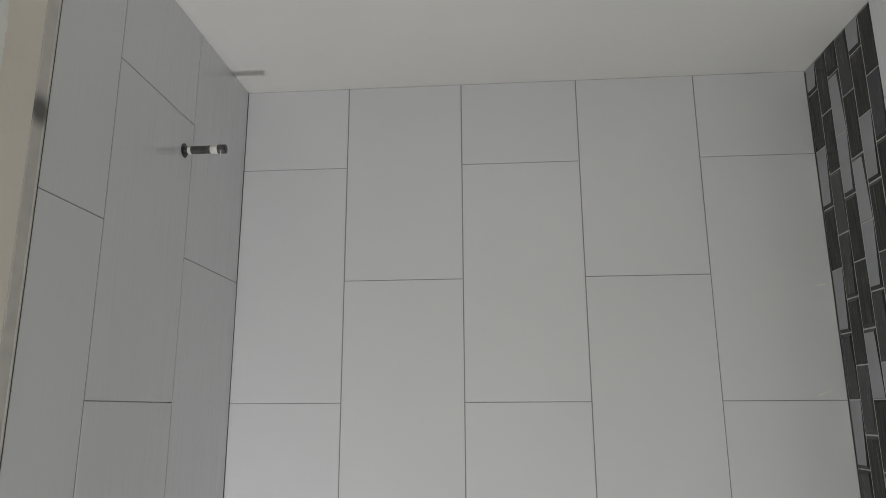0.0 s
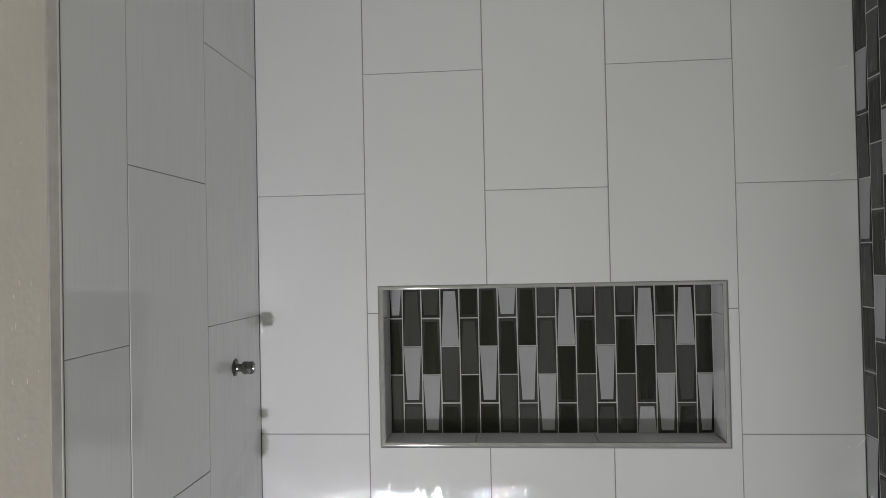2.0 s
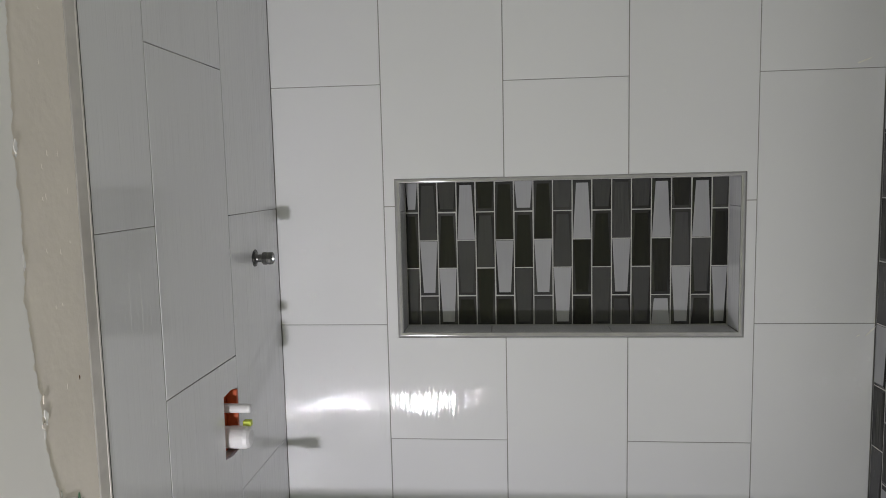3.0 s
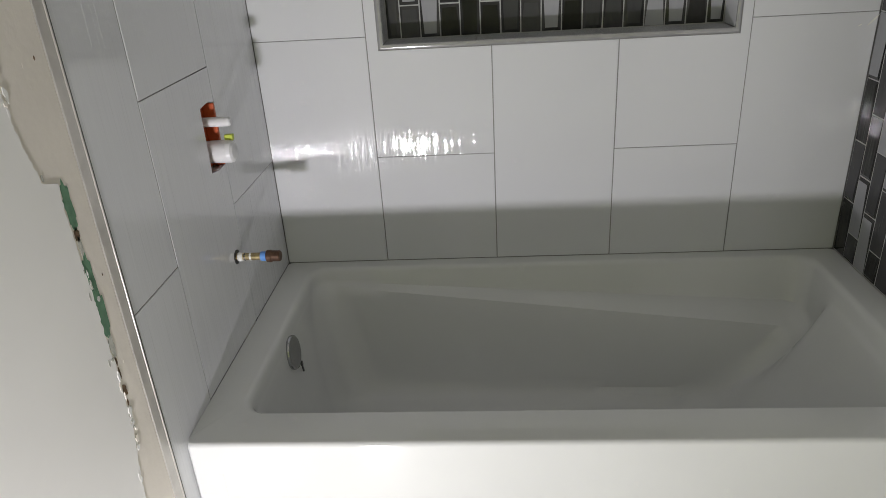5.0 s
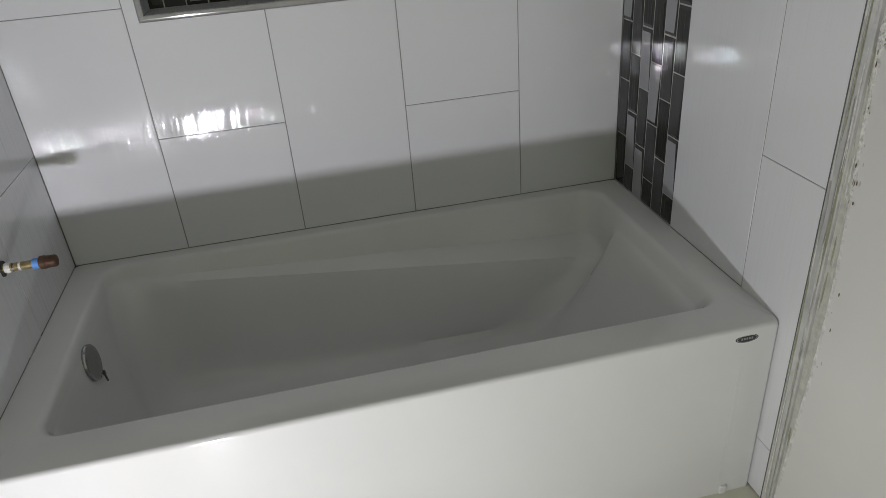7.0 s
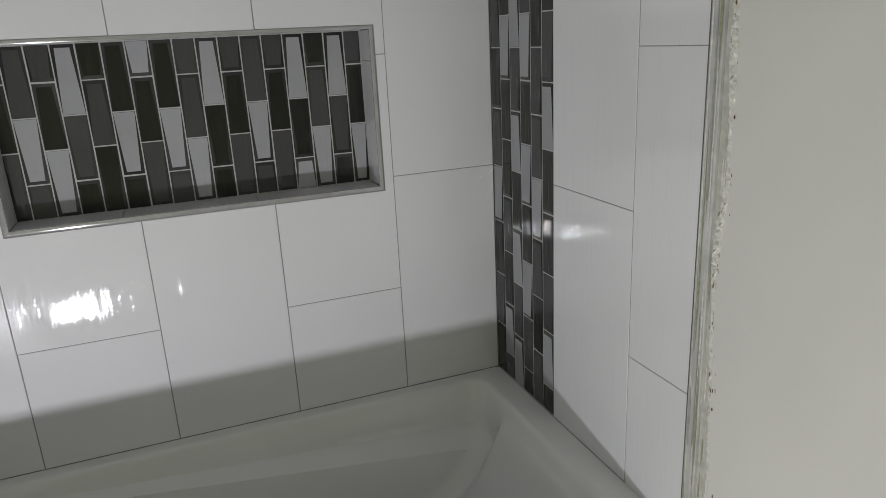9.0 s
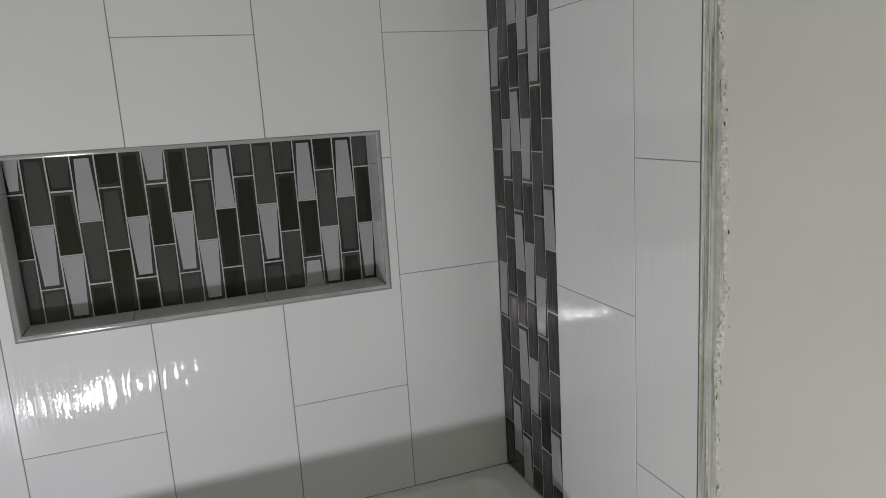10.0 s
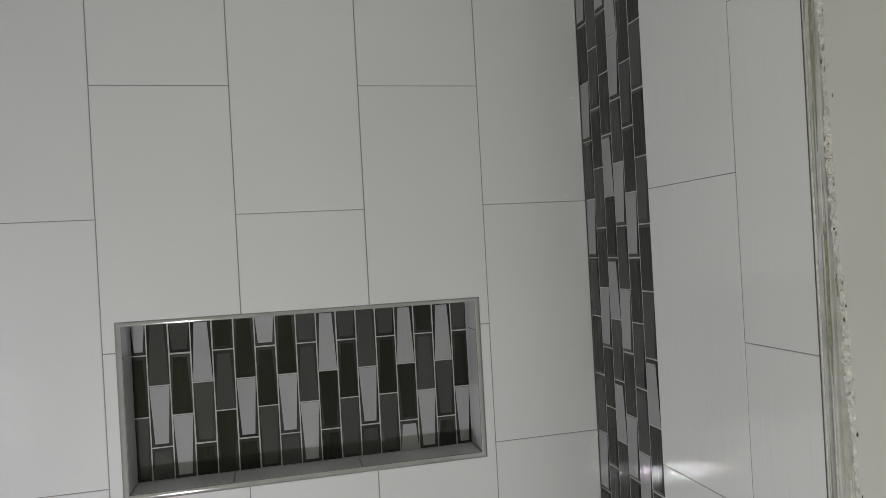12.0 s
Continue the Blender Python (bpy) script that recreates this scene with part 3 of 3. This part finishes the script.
for y, z, w, h, seed, mat, label in ((-0.8750, 0.975, 0.018, 0.070, 1, GREEN, "exposed green board paper"), (-0.8755, 0.868, 0.018, 0.075, 5, GREEN, "exposed green board paper"), (-0.8740, 0.805, 0.021, 0.090, 8, GREEN, "exposed green board paper"),
                                    (-0.8765, 0.934, 0.010, 0.020, 11, BROWN, "torn brown paper"), (-0.8760, 0.915, 0.009, 0.030, 21, CAULK, ""), (-0.8745, 0.748, 0.012, 0.038, 14, CAULK, ""), (-0.8750, 0.722, 0.004, 0.016, 16, BROWN, "torn brown paper"),
                                    (-0.8755, 0.700, 0.004, 0.020, 17, BROWN, "torn brown paper"), (-0.8760, 0.668, 0.010, 0.020, 18, BROWN, "torn brown paper"), (-0.8725, 0.662, 0.003, 0.010, 19, BROWN, "torn brown paper"), (-0.8770, 0.646, 0.004, 0.012, 20, BROWN, "torn brown paper")):
    part("torn_patch", blob(skim_x, 1, y, z, w, h, seed, 0.0005 + 0.0001 * (seed % 5)), mat, wall_west, label)
part("torn_patch", blob(skim_x, 1, -0.8725, 0.829, 0.006, 0.009, 31, 0.0014), PAINT, wall_west)
for i in range(26):
    y, z = random.uniform(-0.905, -0.842), random.choice((random.uniform(1.15, 1.5), random.uniform(0.6, 2.4)))
    part("chip", blob(skim_x, 1, y, z, random.uniform(0.002, 0.006), random.uniform(0.003, 0.008), 40 + i, 0.0003, 11), BROWN if i % 9 == 0 else DRYWALL, wall_west)
for i in range(34):
    z = random.choice((random.uniform(0.48, 1.02), random.uniform(0.48, 0.72), random.uniform(1.0, 1.5)))
    y = west_edge(z) + random.uniform(-0.004, 0.010)
    part("paint_flake", blob(skim_x, 1, y, z, random.uniform(0.002, 0.009), random.uniform(0.004, 0.020), 140 + i, random.uniform(0.0008, 0.0021), 14, 0.7), (PAINT_LIT, PAINT_LIT, CAULK, DRYWALL)[i % 4], wall_west)
for y, z, w, h in ((-0.891, 0.842, 0.003, 0.014), (-0.894, 0.730, 0.003, 0.012), (-0.887, 0.880, 0.002, 0.008)):
    part("chip", blob(skim_x + 0.0012, 1, y, z, w, h, z * 50, 0.0004, 12), CAULK, wall_west)

# east: paint coat with a ragged edge, rough compound between it and the trim
coat_x = XR + 0.0055
east_edge = lerp_table([(0.0, -0.835), (0.12, -0.842), (0.40, -0.858), (0.62, -0.861), (0.85, -0.848), (1.0, -0.842), (1.15, -0.858), (1.40, -0.852), (1.55, -0.842), (1.8, -0.836), (2.508, -0.834)])
part("skim_coat", boxes((coat_x + 0.001, xr - 0.0003, FRONT, TRIM_OUT - 0.0005, 0, TOP)), CAULK, wall_east, "grey joint compound")
part("paint_coat", ragged_sheet(coat_x + 0.001, -1, 0.0030, east_edge, 0.0, TOP, FRONT, 0.006, 12.0), PAINT, wall_east, "off-white wall paint with a ragged edge")
part("compound_ridge", bead(coat_x + 0.0005, -1, lambda z: east_edge(z) + 0.003, 0.0062, 0.0, TOP, 3.0, 0.0100, 0.0030, 9, 0.70), CRUMB, wall_east, "crumbly ridge of joint compound")
part("compound_ridge", bead(coat_x + 0.0008, -1, lambda z: 0.55 * east_edge(z) + 0.45 * TRIM_OUT + 0.001, 0.0022, 0.0, TOP, 9.0, 0.0016), CAULK, wall_east, "thin smear of joint compound")
for i in range(16):
    z = random.uniform(0.15, 1.9)
    part("chip", blob(coat_x - 0.0020, -1, east_edge(z) - random.uniform(0.003, 0.014), z, random.uniform(0.0015, 0.003), random.uniform(0.003, 0.010), 80 + i, 0.0004, 10), CAULK if i % 3 else BROWN, wall_east)

for i in range(36):
    z = random.uniform(0.05, 2.2)
    f = random.uniform(0.05, 0.95)
    y = f * east_edge(z) + (1 - f) * TRIM_OUT
    part("compound_streak", blob(coat_x + 0.0008, -1, y, z, random.uniform(0.0015, 0.0045), random.uniform(0.03, 0.13), 240 + i, random.uniform(0.0003, 0.0012), 16, 0.6), (OLIVE, CRUMB, OLIVE, CAULK)[i % 4], wall_east)
for i in range(90):
    z = random.uniform(0.75, 2.3)
    part("chip", blob(coat_x - 0.0040, -1, east_edge(z) + random.uniform(-0.006, 0.007), z, random.uniform(0.001, 0.003), random.uniform(0.003, 0.009), 300 + i, 0.0006, 9), (OLIVE, BROWN, CRUMB)[i % 3], wall_east)

for i in range(30):
    z = random.uniform(0.0, 2.2)
    y = TILE_END - random.choice((0.006, 0.012, 0.018, 0.023)) + random.uniform(-0.0015, 0.0015)
    part("compound_streak", blob(XR - 0.0006, -1, y, z, random.uniform(0.0015, 0.0055), random.uniform(0.10, 0.55), 400 + i, random.uniform(0.0006, 0.0011), 24, 0.7), (CAULK, OLIVE, CRUMB, CAULK, DULL)[i % 5], wall_east)
part("joint", boxes((XR - 0.0006, XR + 0.004, TILE_END - 0.0017, TILE_END + 0.0012, 0, TOP)), DARK_JOINT, wall_east, "dark strip along the joint between tile and trim")

# dried grout smears on the back wall
for x, z, w, h, lean, seed in ((1.172, 1.943, 0.030, 0.004, 6, 1.0), (1.150, 1.687, 0.036, 0.004, 20, 2.0), (1.188, 1.040, 0.034, 0.004, 46, 3.0), (1.160, 1.03, 0.010, 0.003, 30, 4.0)):
    pts = []
    for i in range(24):
        a = 2 * math.pi * i / 24
        k = 1 + 0.5 * noise.noise((math.cos(a) * 2, math.sin(a) * 2, seed))
        u0, v0 = w / 2 * k * math.cos(a), h / 2 * k * math.sin(a)
        c, t = math.cos(radians(lean)), math.sin(radians(lean))
        pts.append((x + u0 * c - v0 * t, z + u0 * t + v0 * c))
    part("grout_smear", slab(pts, 0.0004, Matrix.Translation((0, -0.0009, 0)) @ NORTH), PTFE, wall_north)

# ---- tub fittings ----
for x in (-0.226, 1.124):
    part("apron_rib", boxes((x - 0.0035, x + 0.0035, TY0 - 0.0004, TY0 + 0.002, 0.030, 0.385), bevel=0.0004), ACRYLIC, tub)
for a, b in ((-0.232, -0.216), (1.122, 1.138)):
    part("foot", boxes((a, b, TY0 - 0.006, TY0 + 0.01, 0.0, 0.024), bevel=0.003), ACRYLIC, tub)
badge_m = pose(1.128, TY0 - 0.0006, 0.4305, 90 - 6, 0, 0)
pts = [(0.025 * math.cos(2 * math.pi * i / 40), 0.0085 * math.sin(2 * math.pi * i / 40)) for i in range(40)]
badge = part("badge", slab(pts, 0.0016, badge_m), BLACK, tub, "small dark oval maker's badge")
ring = []
for s0 in (1.0, 0.88):
    ring.append([(s0 * 0.0232 * math.cos(2 * math.pi * i / 40), s0 * 0.0075 * math.sin(2 * math.pi * i / 40)) for i in range(40)])
bm = bmesh.new()
va, vb = [[bm.verts.new((x, y, 0.0003)) for x, y in r] for r in ring]
for i in range(40):
    bm.faces.new((va[i], va[(i + 1) % 40], vb[(i + 1) % 40], vb[i]))
bm.transform(badge_m)
part("ring", bm, ALUMINIUM, badge)
for i in range(5):
    bm = boxes((-0.0125 + i * 0.0055, -0.0090 + i * 0.0055, -0.0022, 0.0022, 0.0001, 0.0005))
    bm.transform(badge_m)
    part("bar", bm, ALUMINIUM, badge)

overflow_m = pose(-0.2040, -0.357, 0.388, 0, -7, 0)
bm = lathe([(-0.006, 0.036), (0.002, 0.0400), (0.016, 0.0420), (0.0195, 0.041), (0.0210, 0.037), (0.0210, 0.004)], 40, "x")
bm.transform(overflow_m)
overflow = part("overflow_plate", bm, NICKEL, tub, "round chrome overflow plate", smooth=False)
bm = boxes((0.016, 0.022, 0.015, 0.022, -0.050, -0.039), (0.018, 0.022, 0.013, 0.0175, -0.066, -0.048), bevel=0.001)
bm.transform(overflow_m)
part("lever", bm, DARK_METAL, overflow, "small dark lever stub")
bm = lathe([(0.1005, 0.036), (0.1035, 0.036), (0.1045, 0.032), (0.1045, 0.012)], 32, "z", (0.03, -0.36, 0))
part("drain", bm, CHROME, tub, "round chrome drain ring", smooth=False)

# ---- pipe stubs in the plumbing wall ----
def pipe_thing(name, label, category, y, z, segments):
    thing = tagged(new(name), label, category)
    for part_name, profile, mat, turns in segments:
        part(part_name, lathe(profile, turns, "x", (XL, y, z)), mat, thing, smooth=False)
    return thing


def cut_ring(thing, y, z, r, seed):
    pts = []
    for i in range(36):
        a = 2 * math.pi * i / 36
        k = r * (1 + 0.10 * noise.noise((math.cos(a) * 2, math.sin(a) * 2, seed)))
        pts.append((y + k * math.cos(a), z + k * math.sin(a)))
    m = Matrix(((0, 0, 1, XL + 0.0011), (1, 0, 0, 0), (0, 1, 0, 0), (0, 0, 0, 1)))
    # black plate on the tile, coloured as the shade inside the rough-cut hole
    part("hole_shade", slab(pts, 0.0012, m), BLACK, thing, "black plate coloured as the shade in the rough-cut hole")


shower = pipe_thing("shower_pipe_stub", "threaded metal shower pipe stub with white tape in the tile", "pipe stub", -0.350, 2.205, (
    ("pipe", [(0.0, 0.0088), (0.066, 0.0088)], DARK_METAL, 24),
    ("thread_tape", [(0.010, 0.0092), (0.014, 0.0096), (0.017, 0.0090)], PTFE, 20),
    ("thread_tape", [(0.060, 0.0090), (0.064, 0.0098), (0.072, 0.0100), (0.078, 0.0094)], PTFE, 20),
    ("thread", [(0.076, 0.0098), (0.078, 0.0104), (0.080, 0.0098), (0.082, 0.0104), (0.084, 0.0098), (0.086, 0.0104), (0.088, 0.0098), (0.0925, 0.0102)], DARK_METAL, 20),
    # black disc coloured as the shade inside the open pipe end
    ("bore_shade", [(0.0922, 0.0078), (0.0932, 0.0078)], BLACK, 20)))
cut_ring(shower, -0.350, 2.205, 0.0155, 3)
part("tape_end", boxes((XL + 0.0855, XL + 0.0865, -0.3605, -0.3595, 2.176, 2.199)), PTFE, shower)
stop = pipe_thing("valve_stem", "short dark metal valve stem with a knurled nut on the tile", "valve", -0.166, 1.256, (
    ("flange", [(0.0, 0.0150), (0.003, 0.0150), (0.006, 0.0095), (0.010, 0.0085)], DARK_METAL, 18),
    ("neck", [(0.010, 0.0092), (0.024, 0.0092)], DARK_METAL, 20),
    ("nut", [(0.018, 0.0115), (0.0205, 0.0150), (0.0290, 0.0156), (0.0305, 0.0138), (0.0330, 0.0138), (0.0345, 0.0152), (0.0420, 0.0148), (0.0445, 0.0118)], DARK_METAL, 10),
    ("stem", [(0.0445, 0.0070), (0.0465, 0.0066), (0.0470, 0.0050)], NICKEL, 14)))
cut_ring(stop, -0.166, 1.257, 0.0200, 6)
spout = pipe_thing("tub_spout_stub", "brass tub spout stub with blue tape and a brown copper cap", "pipe stub", -0.352, 0.645, (
    ("pipe", [(0.0, 0.0085), (0.062, 0.0085)], BRASS, 24),
    ("thread_tape", [(0.004, 0.0100), (0.008, 0.0112), (0.012, 0.0104), (0.015, 0.0090)], PTFE, 11),
    ("dark_fleck", [(0.0175, 0.0086), (0.019, 0.0093), (0.022, 0.0086)], BLACK, 9),
    ("thread_tape", [(0.030, 0.0088), (0.032, 0.0094), (0.035, 0.0088)], PTFE, 9),
    ("tape_band", [(0.056, 0.0102), (0.057, 0.0108), (0.070, 0.0108), (0.071, 0.0102)], BLUE_TAPE, 24),
    ("cap", [(0.069, 0.0120), (0.071, 0.0140), (0.080, 0.0140), (0.082, 0.0128), (0.098, 0.0126), (0.101, 0.0110)], COPPER, 20)))
cut_ring(spout, -0.352, 0.645, 0.0165, 9)

mixer = tagged(new("shower_mixer_valve"), "white mixer caps in an orange guard inside a wall hole", "mixer valve")
part("guard", boxes((XL - 0.060, XL - 0.024, h0 + 0.002, h1 - 0.002, h2 + 0.002, h3 - 0.002), bevel=0.003), ORANGE, mixer, "orange plastic guard plate")
part("guard_lip", boxes((XL - 0.024, XL + 0.001, h1 - 0.022, h1 - 0.013, h2 + 0.004, h3 - 0.006), bevel=0.002), ORANGE, mixer)
part("upper_cap", lathe([(-0.030, 0.010), (0.034, 0.010), (0.039, 0.0085), (0.041, 0.006)], 24, "x", (XL, -0.342, 0.952)), WHITE_PLASTIC, mixer, "small white plastic cap", smooth=False)
part("lower_cap", lathe([(-0.030, 0.0235), (0.026, 0.0245), (0.034, 0.0225), (0.038, 0.017), (0.039, 0.006)], 32, "x", (XL, -0.342, 0.888)), WHITE_PLASTIC, mixer, "large white plastic cap")
part("tab", boxes((XL + 0.018, XL + 0.036, -0.338, -0.324, 0.909, 0.922), bevel=0.002), LIME, mixer, "lime green plastic tab")

# ---- work lamp on the floor ----
work = tagged(new("work_light"), "lit rectangular work light with a low stand on the floor", "work light")
fm = Matrix.Translation(LAMP) @ pose(0, 0, 0, 0, 0, LAMP_TURN) @ pose(0, 0, 0, LAMP_TILT, 0, 0)
bm = boxes((-0.085, 0.085, -0.075, -0.012, -0.065, 0.065), bevel=0.010)
bm.transform(fm)
part("housing", bm, YELLOW, work)
bm = boxes((-0.085, -0.052, -0.012, -0.001, -0.065, 0.065), (0.052, 0.085, -0.012, -0.001, -0.065, 0.065), (-0.052, 0.052, -0.012, -0.001, 0.036, 0.065), (-0.052, 0.052, -0.012, -0.001, -0.065, -0.036))
bm.transform(fm)
part("bezel", bm, DARK_METAL, work, "dark metal bezel")
bm = boxes((-0.0515, 0.0515, -0.0115, -0.004, -0.0355, 0.0355))
bm.transform(fm)
part("lens", bm, LAMP_GLASS, work, "lit frosted lamp glass")
stand_m = Matrix.Translation((LAMP.x, LAMP.y, 0)) @ pose(0, 0, 0, 0, 0, LAMP_TURN)
for s in (-1, 1):
    for name, bm in (("stand_leg", boxes((s * 0.103 - 0.007, s * 0.103 + 0.007, -0.055, -0.030, 0.012, LAMP.z + 0.015), bevel=0.003)),
                     ("foot", boxes((s * 0.103 - 0.009, s * 0.103 + 0.009, -0.17, 0.08, 0.0, 0.016), bevel=0.003)),
                     ("pivot", lathe([(s * 0.103 - 0.020, 0.013), (s * 0.103 + 0.012, 0.013)], 16, "x", (0, -0.042, LAMP.z)))):
        bm.transform(stand_m)
        part(name, bm, DARK_METAL, work)
